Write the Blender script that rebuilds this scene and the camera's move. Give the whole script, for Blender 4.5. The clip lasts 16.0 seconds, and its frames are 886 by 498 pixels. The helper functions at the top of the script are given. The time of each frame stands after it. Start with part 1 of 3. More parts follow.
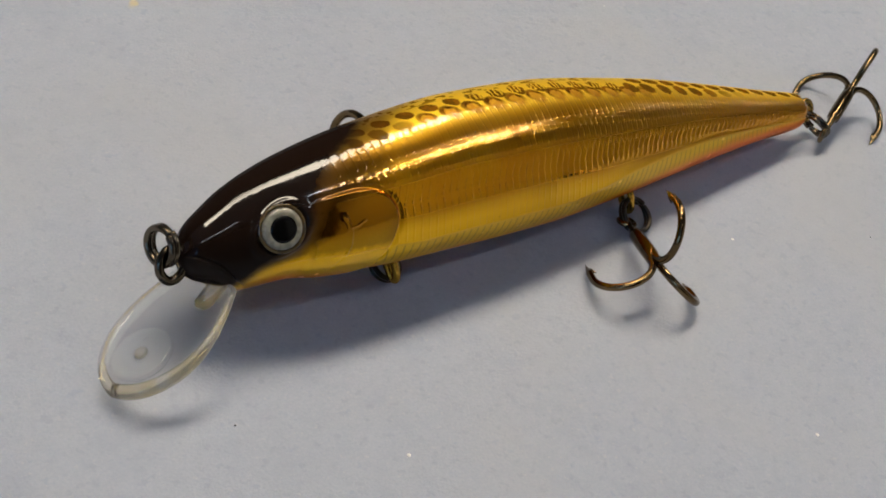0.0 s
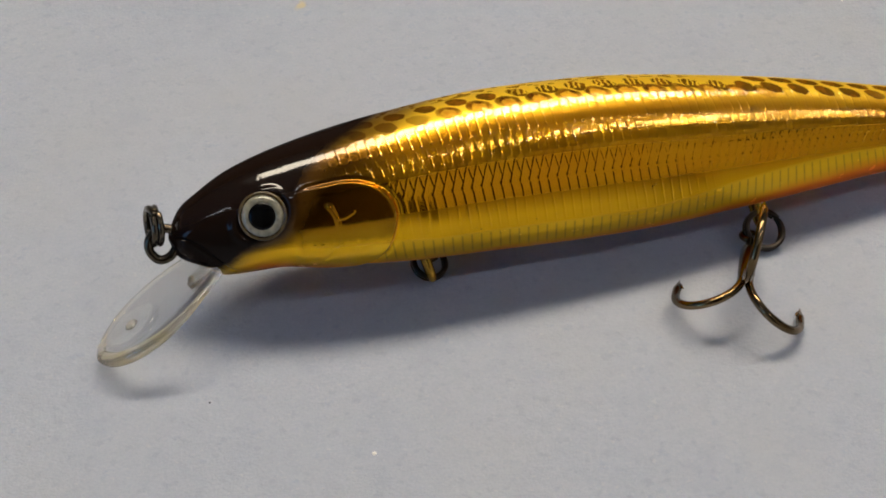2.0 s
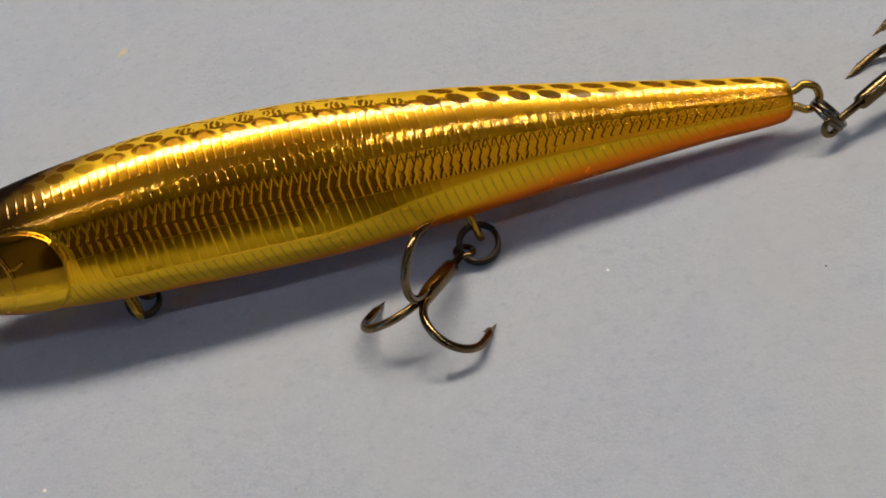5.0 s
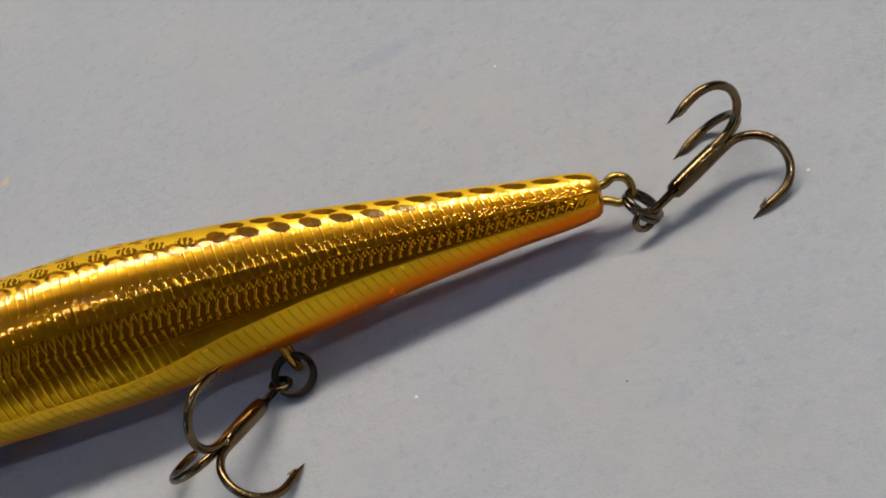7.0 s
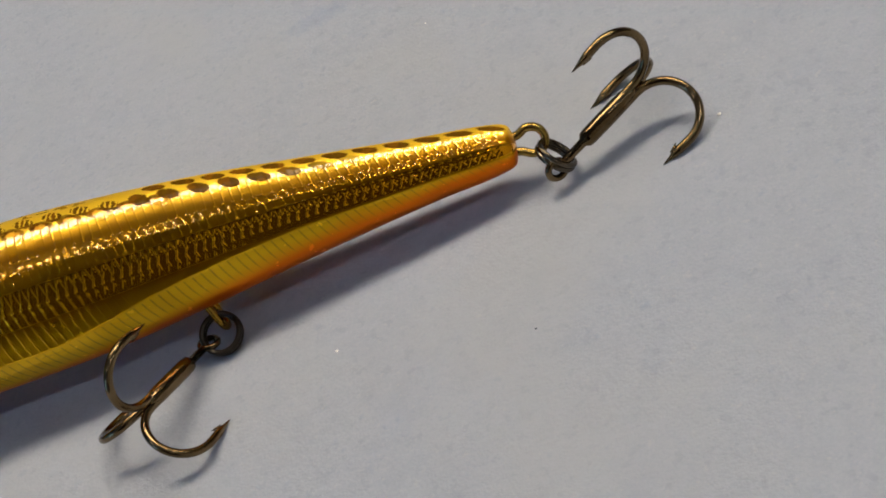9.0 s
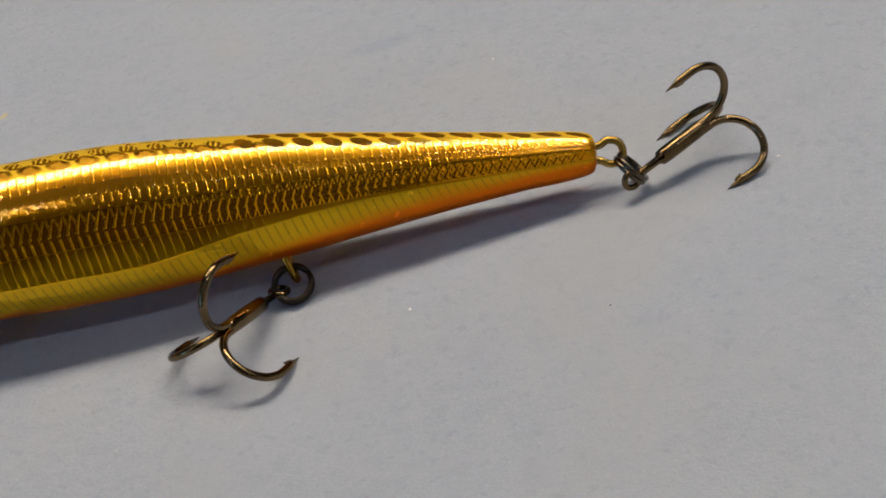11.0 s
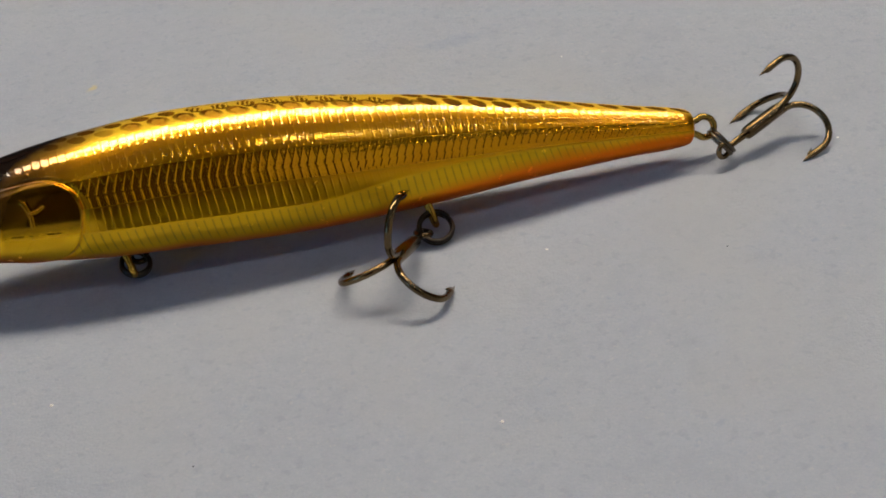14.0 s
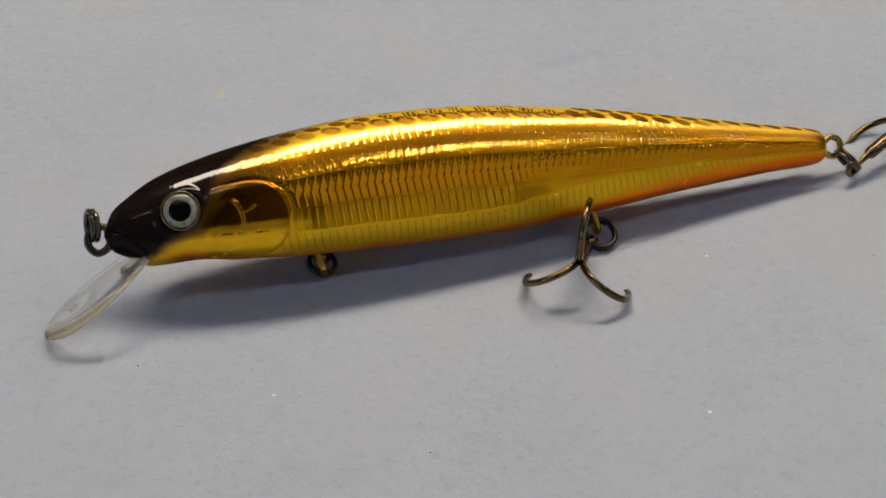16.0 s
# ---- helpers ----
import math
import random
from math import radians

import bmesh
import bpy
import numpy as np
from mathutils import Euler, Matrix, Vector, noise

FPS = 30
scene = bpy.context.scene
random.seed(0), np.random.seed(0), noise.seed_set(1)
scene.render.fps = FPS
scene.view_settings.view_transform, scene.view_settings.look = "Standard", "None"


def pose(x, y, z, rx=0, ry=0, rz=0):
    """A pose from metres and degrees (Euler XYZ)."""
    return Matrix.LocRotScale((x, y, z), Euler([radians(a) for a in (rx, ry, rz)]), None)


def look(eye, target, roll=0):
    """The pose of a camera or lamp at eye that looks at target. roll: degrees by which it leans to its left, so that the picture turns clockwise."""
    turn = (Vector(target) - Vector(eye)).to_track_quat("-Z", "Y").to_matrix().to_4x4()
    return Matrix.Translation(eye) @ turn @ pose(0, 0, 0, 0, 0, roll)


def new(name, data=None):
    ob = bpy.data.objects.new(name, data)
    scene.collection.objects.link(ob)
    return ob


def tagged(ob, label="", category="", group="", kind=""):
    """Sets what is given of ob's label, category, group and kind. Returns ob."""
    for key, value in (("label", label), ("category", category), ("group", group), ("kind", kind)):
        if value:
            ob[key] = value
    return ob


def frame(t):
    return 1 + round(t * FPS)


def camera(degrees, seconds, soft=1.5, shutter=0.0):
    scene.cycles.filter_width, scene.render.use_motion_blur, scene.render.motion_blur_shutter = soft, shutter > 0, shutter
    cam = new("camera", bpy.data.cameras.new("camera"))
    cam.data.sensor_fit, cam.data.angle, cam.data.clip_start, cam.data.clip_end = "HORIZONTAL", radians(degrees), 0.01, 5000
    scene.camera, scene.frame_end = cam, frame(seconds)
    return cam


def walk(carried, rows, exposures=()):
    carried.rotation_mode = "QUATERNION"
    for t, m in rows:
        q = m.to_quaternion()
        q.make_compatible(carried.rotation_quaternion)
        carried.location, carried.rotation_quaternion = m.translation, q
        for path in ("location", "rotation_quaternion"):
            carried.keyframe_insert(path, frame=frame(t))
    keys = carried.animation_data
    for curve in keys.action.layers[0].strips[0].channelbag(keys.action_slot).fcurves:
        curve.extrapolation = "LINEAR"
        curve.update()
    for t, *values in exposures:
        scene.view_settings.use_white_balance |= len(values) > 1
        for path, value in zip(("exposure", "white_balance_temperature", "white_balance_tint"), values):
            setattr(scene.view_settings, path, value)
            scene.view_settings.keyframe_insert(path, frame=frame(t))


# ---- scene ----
# Camera: lens and path (metres; roll in degrees)
FOV = 34.90
PATH = [
    (0, (-0.11902, -0.08428, 0.11477), (0.00106, 0.00779, -0.01601), 25.19),
    (0.5, (-0.10445, -0.09086, 0.11361), (-0.00532, 0.01727, -0.02234), 20.21),
    (1, (-0.08895, -0.09448, 0.11523), (-0.00769, 0.02207, -0.02554), 15.64),
    (1.5, (-0.07503, -0.10299, 0.11733), (-0.01481, 0.02237, -0.02640), 9.93),
    (2, (-0.05390, -0.11215, 0.12238), (-0.01590, 0.01972, -0.02310), 3.08),
    (2.5, (-0.04024, -0.12147, 0.12851), (-0.01784, 0.01752, -0.01355), -3.35),
    (3, (-0.03250, -0.12496, 0.12930), (-0.02329, 0.00950, -0.01846), -6.34),
    (3.5, (-0.02096, -0.12353, 0.12550), (-0.01963, 0.01452, -0.01922), -9.46),
    (4, (-0.00291, -0.12498, 0.12369), (-0.00925, 0.01416, -0.01984), -12.71),
    (4.2, (0.00326, -0.12550, 0.12274), (-0.00381, 0.01425, -0.02016), -13.25),
    (6.5, (0.05420, -0.11335, 0.11665), (0.02233, 0.02601, -0.02321), -26.03),
    (7, (0.06640, -0.11154, 0.11429), (0.02889, 0.02911, -0.02286), -29.06),
    (7.5, (0.06991, -0.11200, 0.11111), (0.03104, 0.02954, -0.02475), -31.23),
    (8, (0.07647, -0.11184, 0.10839), (0.03426, 0.02626, -0.02998), -33.31),
    (8.5, (0.07843, -0.11110, 0.10809), (0.03377, 0.02615, -0.03036), -34.27),
    (9, (0.07860, -0.11528, 0.10881), (0.03439, 0.02321, -0.02853), -32.68),
    (9.5, (0.07093, -0.12307, 0.10941), (0.03333, 0.01969, -0.02551), -27.58),
    (9.7, (0.06676, -0.12617, 0.11048), (0.03382, 0.01935, -0.02271), -25.14),
    (11.8, (0.03340, -0.14449, 0.10927), (0.03032, 0.01211, -0.01509), -10.61),
    (12, (0.03066, -0.14589, 0.11235), (0.02942, 0.01114, -0.01151), -9.89),
    (12.5, (0.02102, -0.15130, 0.11345), (0.02707, 0.00677, -0.00893), -7.61),
    (13, (0.01128, -0.15506, 0.11391), (0.02416, 0.00431, -0.00624), -6.22),
    (13.5, (0.00139, -0.15945, 0.11479), (0.01934, -0.00050, -0.00527), -5.26),
    (14, (-0.00862, -0.16272, 0.11590), (0.01754, -0.00499, -0.00425), -4.06),
    (14.5, (-0.01912, -0.16449, 0.11828), (0.01344, -0.00763, -0.00145), -2.46),
    (15, (-0.03412, -0.16547, 0.11942), (0.00389, -0.00930, 0.00041), -0.92),
    (15.5, (-0.04619, -0.16181, 0.12004), (-0.00068, -0.00734, 0.00143), 0.74),
    (16, (-0.05614, -0.16184, 0.12043), (-0.00757, -0.00735, 0.00307), 1.70),
]

cam = camera(FOV, 16.0, soft=1.7)
walk(cam, [(t, look(eye, target, roll)) for t, eye, target, roll in PATH],
     exposures=[(0.0, -0.03), (4.2, -0.04), (6.5, -0.13), (8.0, -0.15), (12.0, -0.22), (13.5, -0.23), (15.0, -0.21), (15.4, -0.15), (16.0, -0.11)])

# ---- light ----
world = bpy.data.worlds.new("world")
world.use_nodes = True
scene.world = world
world.node_tree.nodes["Background"].inputs[0].default_value = (0.5, 0.65, 1.0, 1)
world.node_tree.nodes["Background"].inputs[1].default_value = 0.02
# ceiling tubes: place, length, width, radiance, colour
TUBES = [((0.25, 0.50, 1.28), 1.6, 0.27, 18.2, (1.0, 0.875, 0.69)),
         # two unseen thin tubes, set for sparkle rows and a brighter flank
         ((1.0, -0.50, 1.28), 1.4, 0.016, 42.0, (0.90, 0.92, 0.97)),
         ((-0.62, -0.50, 1.28), 0.8, 0.016, 19.0, (0.90, 0.92, 0.97))]

MM = 0.001


# ---- node helpers ----
class Val:
    """A shader socket with arithmetic."""

    def __init__(self, tree, socket):
        self.tree, self.socket = tree, socket

    def _op(self, op, other=None):
        node = self.tree.nodes.new("ShaderNodeMath")
        node.operation = op
        for slot, value in zip(node.inputs, (self, other)):
            if isinstance(value, Val):
                self.tree.links.new(value.socket, slot)
            elif value is not None:
                slot.default_value = value
        return Val(self.tree, node.outputs[0])

    def __add__(self, o): return self._op("ADD", o)
    def __sub__(self, o): return self._op("SUBTRACT", o)
    def __mul__(self, o): return self._op("MULTIPLY", o)
    def __truediv__(self, o): return self._op("DIVIDE", o)
    def __radd__(self, o): return self + o
    def __rmul__(self, o): return self * o
    def __rsub__(self, o): return (self * -1.0)._op("ADD", o)
    def sqrt(self): return self._op("SQRT")

    def step(self, a, b):
        """0 at a, 1 at b, smooth between; a may be above b."""
        node = self.tree.nodes.new("ShaderNodeMapRange")
        node.interpolation_type = "SMOOTHSTEP"
        self.tree.links.new(self.socket, node.inputs["Value"])
        for slot, value in ((node.inputs["From Min"], a), (node.inputs["From Max"], b)):
            if isinstance(value, Val):
                self.tree.links.new(value.socket, slot)
            else:
                slot.default_value = value
        return Val(self.tree, node.outputs["Result"])


def material(name):
    m = bpy.data.materials.new(name)
    m.use_nodes = True
    return m, m.node_tree, m.node_tree.nodes["Principled BSDF"]


def attribute(tree, name):
    node = tree.nodes.new("ShaderNodeAttribute")
    node.attribute_name = name
    return Val(tree, node.outputs["Fac"])


def coords(tree):
    return tree.nodes.new("ShaderNodeTexCoord").outputs["Object"]


def grain(tree, vector, scale, detail=2.0, rough=0.5):
    node = tree.nodes.new("ShaderNodeTexNoise")
    node.inputs["Scale"].default_value, node.inputs["Detail"].default_value = scale, detail
    node.inputs["Roughness"].default_value = rough
    tree.links.new(vector, node.inputs["Vector"])
    return Val(tree, node.outputs["Fac"])


def blend(tree, a, b, factor):
    """Colour a to colour b by factor; colours are sockets or triples."""
    node = tree.nodes.new("ShaderNodeMix")
    node.data_type = "RGBA"
    node.clamp_factor = True
    ins = [s for s in node.inputs if s.type == "RGBA"]
    for slot, value in zip(ins, (a, b)):
        if isinstance(value, tuple):
            slot.default_value = (*value, 1)
        else:
            tree.links.new(value, slot)
    tree.links.new(factor.socket, node.inputs[0])
    return [s for s in node.outputs if s.type == "RGBA"][0]


def bump(tree, shader, height, distance, slot="Normal", strength=1.0):
    node = tree.nodes.new("ShaderNodeBump")
    node.inputs["Distance"].default_value, node.inputs["Strength"].default_value = distance, strength
    tree.links.new(height.socket, node.inputs["Height"])
    tree.links.new(node.outputs[0], shader.inputs[slot])


def put(tree, shader, slot, value):
    if isinstance(value, Val):
        value = value.socket
    if isinstance(value, (int, float)):
        shader.inputs[slot].default_value = value
    elif isinstance(value, tuple):
        shader.inputs[slot].default_value = (*value, 1)
    else:
        tree.links.new(value, shader.inputs[slot])


# ---- materials ----
def paper_material():
    m, tree, sh = material("blue paper")
    co = coords(tree)
    fine, mid, wide = grain(tree, co, 2600, 3, 0.7), grain(tree, co, 420, 4, 0.6), grain(tree, co, 26, 3)
    sep = tree.nodes.new("ShaderNodeSeparateXYZ")
    tree.links.new(co, sep.inputs[0])
    x, y = Val(tree, sep.outputs[0]), Val(tree, sep.outputs[1])
    col = blend(tree, (0.339, 0.372, 0.453), (0.400, 0.431, 0.505), (fine * 0.4 + mid * 0.35 + wide * 0.25).step(0.3, 0.7))
    # darker fibres
    col = blend(tree, col, (0.22, 0.27, 0.40), mid.step(0.58, 0.76) * 0.38)
    blot = grain(tree, co, 700, 2, 0.5)
    col = blend(tree, col, (0.27, 0.30, 0.385), blot.step(0.57, 0.72) * 0.32)
    col = blend(tree, col, (0.29, 0.325, 0.42), grain(tree, co, 150, 3, 0.6).step(0.50, 0.75) * 0.25)
    col = blend(tree, col, (0.46, 0.47, 0.50), grain(tree, co, 1150, 2, 0.6).step(0.62, 0.75) * 0.4)
    col = blend(tree, col, (0.38, 0.395, 0.43), wide.step(0.45, 0.75) * 0.55)

    def blotch(cx, cy, ax, ay, tilt):
        dx, dy = x - cx * MM, y - cy * MM
        c, s = math.cos(tilt), math.sin(tilt)
        u, v = (dx * c + dy * s) / (ax * MM), (dy * c - dx * s) / (ay * MM)
        return (u * u + v * v).sqrt() + (grain(tree, co, 900, 3) - 0.5) * 1.4

    # yellow smudge
    col = blend(tree, col, (0.62, 0.50, 0.16), blotch(-30.2, 49, 1.7, 0.9, 0.9).step(1.0, 0.3) * 0.55)
    # darker blue of a dent in the sheet, put into the colour
    col = blend(tree, col, (0.20, 0.26, 0.42), blotch(30, 45.5, 7.5, 2.4, 0.1).step(1.1, 0.3) * 0.22)
    put(tree, sh, "Base Color", col)
    put(tree, sh, "Roughness", 0.85)
    put(tree, sh, "Specular IOR Level", 0.25)
    bump(tree, sh, fine * 0.6 + mid * 1.2 + wide * 2.0, 0.00012)
    return m


def lure_material():
    """Gold foil, sprayed paint and lacquer, laid out by the fields that the body carries."""
    m, tree, sh = material("gold foil and spray paint under lacquer")
    co = coords(tree)
    n1, n2 = grain(tree, co, 700, 3), grain(tree, co, 120, 2)
    girth, spots, black, haze_reflection = (attribute(tree, k) for k in ("girth", "spots", "black", "haze_reflection"))
    cover, pearl, gill = (attribute(tree, k) for k in ("cover", "pearl", "gill"))
    gold = blend(tree, (0.90, 0.365, 0.003), (0.93, 0.415, 0.005), n2.step(0.35, 0.65))
    gold = blend(tree, gold, (0.90, 0.49, 0.005), girth.step(0.54, 0.66))
    col = blend(tree, gold, (0.86, 0.55, 0.030), pearl)
    col = blend(tree, col, (0.48, 0.20, 0.010), attribute(tree, "tan"))
    stain = blend(tree, (0.080, 0.026, 0.003), (0.20, 0.07, 0.005), n1.step(0.45, 0.65))
    col = blend(tree, col, stain, spots * (0.85 + n1 * 0.2))
    # brown spray fade, and the gill cover's dark reflection put into colour
    col = blend(tree, col, (0.075, 0.027, 0.003), haze_reflection * 0.84)
    col = blend(tree, col, (0.011, 0.006, 0.004), black)
    paint = blend(tree, (0.83, 0.49, 0.010), (0.82, 0.17, 0.002), attribute(tree, "orange"))
    # lowest keel is redder, and darkened to bounce less light on the paper
    paint = blend(tree, paint, (0.28, 0.04, 0.002), attribute(tree, "under"))
    paint = blend(tree, paint, (0.16, 0.12, 0.02), attribute(tree, "belly_lines") * 0.55)
    col = blend(tree, col, paint, cover)
    shine = (1.0 - cover * 0.25) * (1.0 - pearl * 0.45) * (1.0 - spots * 0.75) * (1.0 - black)
    upper = girth.step(0.44, 0.30)
    height = (grain(tree, co, 950, 2.5) * (0.15 + pearl * 1.2) + n1 * 0.12) * (1.0 - black * 0.9) + n2 * 0.5
    # crisp foil and a softer, brushed share of it
    soft_sh = tree.nodes.new("ShaderNodeBsdfPrincipled")
    for one, rough in ((sh, 0.08), (soft_sh, 0.26)):
        put(tree, one, "Base Color", col)
        put(tree, one, "Metallic", shine)
        put(tree, one, "Roughness", rough + n1 * 0.05 + cover * 0.16 + pearl * 0.16 + spots * 0.4)
        put(tree, one, "Coat Weight", (0.14 + upper * girth.step(0.15, 0.21) * 0.8 + black * 0.05) * (1.0 - cover * 0.85) * (1.0 - spots * 0.95) * (1.0 - haze_reflection * 0.4))
        put(tree, one, "Specular IOR Level", (0.5 - spots * 0.45) * (1.0 - black) * (1.0 - pearl) * (1.0 - cover * 0.75))
        put(tree, one, "Coat Roughness", 0.05)
        put(tree, one, "Coat IOR", 1.7)
        bump(tree, one, height, 0.00006)
        bump(tree, one, height + black * grain(tree, co, 700, 2) * 0.5, 0.00005, "Coat Normal")
    mix = tree.nodes.new("ShaderNodeMixShader")
    tree.links.new((0.14 + pearl * 0.5 + girth.step(0.47, 0.38) * 0.24 + girth.step(0.54, 0.66) * 0.5 * (1.0 - gill * 0.8)).socket, mix.inputs[0])
    tree.links.new(sh.outputs[0], mix.inputs[1])
    tree.links.new(soft_sh.outputs[0], mix.inputs[2])
    tree.links.new(mix.outputs[0], tree.nodes["Material Output"].inputs["Surface"])
    return m


def metal(name, colour, rough, spread=0.1):
    m, tree, sh = material(name)
    co = coords(tree)
    n, fine = grain(tree, co, 260, 3), grain(tree, co, 2500, 2)
    dark = tuple(c * 0.55 for c in colour)
    put(tree, sh, "Base Color", blend(tree, dark, colour, n.step(0.3, 0.65)))
    put(tree, sh, "Metallic", 1.0)
    put(tree, sh, "Roughness", rough + n * spread)
    bump(tree, sh, fine + n * 0.6, 0.00004)
    return m


def glass(name, tint, rough, straight):
    """Clear plastic: refracting, with a share of the light that goes straight through."""
    m, tree, sh = material(name)
    co = coords(tree)
    put(tree, sh, "Base Color", tint)
    put(tree, sh, "Transmission Weight", 1.0)
    put(tree, sh, "IOR", 1.5)
    put(tree, sh, "Roughness", rough + grain(tree, co, 300, 2) * 0.008)
    bump(tree, sh, grain(tree, co, 180, 2) + grain(tree, co, 1200, 2) * 0.05, 0.00009)
    clear = tree.nodes.new("ShaderNodeBsdfTransparent")
    mix = tree.nodes.new("ShaderNodeMixShader")
    mix.inputs[0].default_value = straight
    tree.links.new(sh.outputs[0], mix.inputs[1])
    tree.links.new(clear.outputs[0], mix.inputs[2])
    tree.links.new(mix.outputs[0], tree.nodes["Material Output"].inputs["Surface"])
    return m


def plain(name, colour, rough, coat=0.0, vary=0.25, scale=900):
    m, tree, sh = material(name)
    n = grain(tree, coords(tree), scale, 3)
    put(tree, sh, "Base Color", blend(tree, tuple(c * (1 - vary) for c in colour), colour, n.step(0.3, 0.7)))
    put(tree, sh, "Roughness", rough)
    put(tree, sh, "Coat Weight", coat)
    put(tree, sh, "Coat Roughness", 0.03)
    return m


def glow(name, colour, strength):
    m, tree, sh = material(name)
    put(tree, sh, "Base Color", (0.3, 0.3, 0.3))
    put(tree, sh, "Emission Color", colour)
    put(tree, sh, "Emission Strength", strength)
    return m


def edge_plastic():
    m, tree, sh = material("clear plastic edge with warm glow tint")
    co = coords(tree)
    # warm light along the edge is put into this cream tint
    put(tree, sh, "Base Color", blend(tree, (1.0, 0.84, 0.50), (1.0, 0.95, 0.84), grain(tree, co, 300, 2).step(0.35, 0.65)))
    put(tree, sh, "Transmission Weight", 0.95)
    put(tree, sh, "IOR", 1.38)
    put(tree, sh, "Roughness", 0.08 + grain(tree, co, 900, 2) * 0.1)
    bump(tree, sh, grain(tree, co, 500, 2), 0.00006)
    clear = tree.nodes.new("ShaderNodeBsdfTransparent")
    mix = tree.nodes.new("ShaderNodeMixShader")
    mix.inputs[0].default_value = 0.15
    tree.links.new(sh.outputs[0], mix.inputs[1])
    tree.links.new(clear.outputs[0], mix.inputs[2])
    tree.links.new(mix.outputs[0], tree.nodes["Material Output"].inputs["Surface"])
    return m


EDGE = edge_plastic()
PAPER, FOIL = paper_material(), lure_material()
PAINT = plain("matt grey ceiling paint", (0.16, 0.17, 0.185), 0.9, 0.0, 0.05, 20)
# blue tint sends cool bounce light into the shadows
WALL = plain("matt pale blue wall paint", (0.16, 0.21, 0.32), 0.9, 0.0, 0.1, 12)
PALE_WALL = plain("matt pale grey wall paint", (0.26, 0.275, 0.29), 0.9, 0.0, 0.1, 12)
# whiter than the other walls so that the flank mirrors more light
EAST_WALL = plain("matt white wall paint", (0.56, 0.56, 0.53), 0.9, 0.0, 0.1, 12)
# panels added behind the camera: the foil's dark band mirrors them
DARK_STANDIN = plain("dark stand-in panel", (0.034, 0.025, 0.017), 0.7, 0.0, 0.2, 12)
BROWN = plain("brown stand-in panel", (0.13, 0.095, 0.06), 0.7, 0.0, 0.2, 12)
TABLE = plain("grey table top", (0.15, 0.17, 0.21), 0.6, 0.0, 0.15, 40)
NICKEL = metal("bronzed black nickel", (0.215, 0.145, 0.072), 0.08)
RING = metal("blackened steel ring", (0.15, 0.12, 0.085), 0.15)
BRASS = metal("gold plated wire", (0.62, 0.35, 0.05), 0.2)
# the ring steel again, darkened for the shade below the body
SHADED_RING = metal("split ring steel darkened for shade", (0.055, 0.045, 0.036), 0.25)
AGED = metal("aged brass wire", (0.46, 0.29, 0.07), 0.2)
CLEAR = glass("clear polycarbonate", (0.98, 0.97, 0.94), 0.0, 0.28)
IRIS = plain("pearl white eye ring", (0.30, 0.272, 0.195), 0.25, 1.0, 0.35, 1400)
SOCKET = plain("brown lacquer", (0.11, 0.065, 0.022), 0.25, 0.6, 0.5, 900)
PUPIL = plain("black eye centre", (0.003, 0.003, 0.003), 0.12, 0.0)
PUPIL.node_tree.nodes["Principled BSDF"].inputs["Specular IOR Level"].default_value = 0.15
WHITE = plain("white crumb", (0.85, 0.84, 0.80), 0.5)
DARK = plain("dark grit", (0.05, 0.05, 0.07), 0.7)


# ---- mesh helpers ----
def part(name, bm, mat, parent=None, label="", smooth=True):
    """Links a bmesh as one mesh object, under a thing or a part where one is given."""
    me = bpy.data.meshes.new(name)
    bmesh.ops.recalc_face_normals(bm, faces=bm.faces)
    bm.to_mesh(me)
    bm.free()
    me.materials.append(mat)
    if smooth:
        me.polygons.foreach_set("use_smooth", [True] * len(me.polygons))
    ob = new(name, me)
    ob.parent = parent
    if label:
        ob["label"] = label
    return ob


def thing(name, m, label, category, group=""):
    return placed(tagged(new(name), label, category, group), m)


def placed(ob, m):
    ob.matrix_world = m
    ob.empty_display_size = 0.002
    return ob


def tube(points, radii, sides=12, closed=False):
    """A bmesh tube along points (Vectors, metres) with a radius at each, ends closed."""
    bm = bmesh.new()
    n = len(points)
    rings, normal = [], None
    for i, p in enumerate(points):
        a = points[(i - 1) % n] if closed or i else p
        b = points[(i + 1) % n] if closed or i < n - 1 else p
        way = (b - a).normalized()
        if normal is None:
            normal = way.orthogonal().normalized()
        normal = (normal - way * normal.dot(way)).normalized()
        side = way.cross(normal)
        r = radii if isinstance(radii, float) else radii[i]
        rings.append([bm.verts.new(p + (normal * math.cos(k * math.tau / sides) + side * math.sin(k * math.tau / sides)) * r) for k in range(sides)])
    for i in range(n if closed else n - 1):
        a, b = rings[i], rings[(i + 1) % n]
        shift = 0
        if closed and i == n - 1:
            shift = min(range(sides), key=lambda s: (a[0].co - b[s].co).length)
        for k in range(sides):
            bm.faces.new((a[k], a[(k + 1) % sides], b[(k + 1 + shift) % sides], b[(k + shift) % sides]))
    if not closed:
        bm.faces.new(rings[0][::-1])
        bm.faces.new(rings[-1])
    return bm


def frame_of(z, x_hint):
    """Rotation with the third axis along z and the first near x_hint."""
    z = Vector(z).normalized()
    x = Vector(x_hint)
    x = (x - z * x.dot(z)).normalized()
    return Matrix((x, z.cross(x), z)).transposed().to_4x4()


# ---- paper ----
def paper_height(x):
    """The sheet lies flat under the head and bows up a little under the tail (metres)."""
    return 0.0022 * float(smooth01(np.array(x), 0.012, 0.072))


def smooth01(v, a, b):
    s = np.clip((v - a) / (b - a), 0, 1)
    return s * s * (3 - 2 * s)


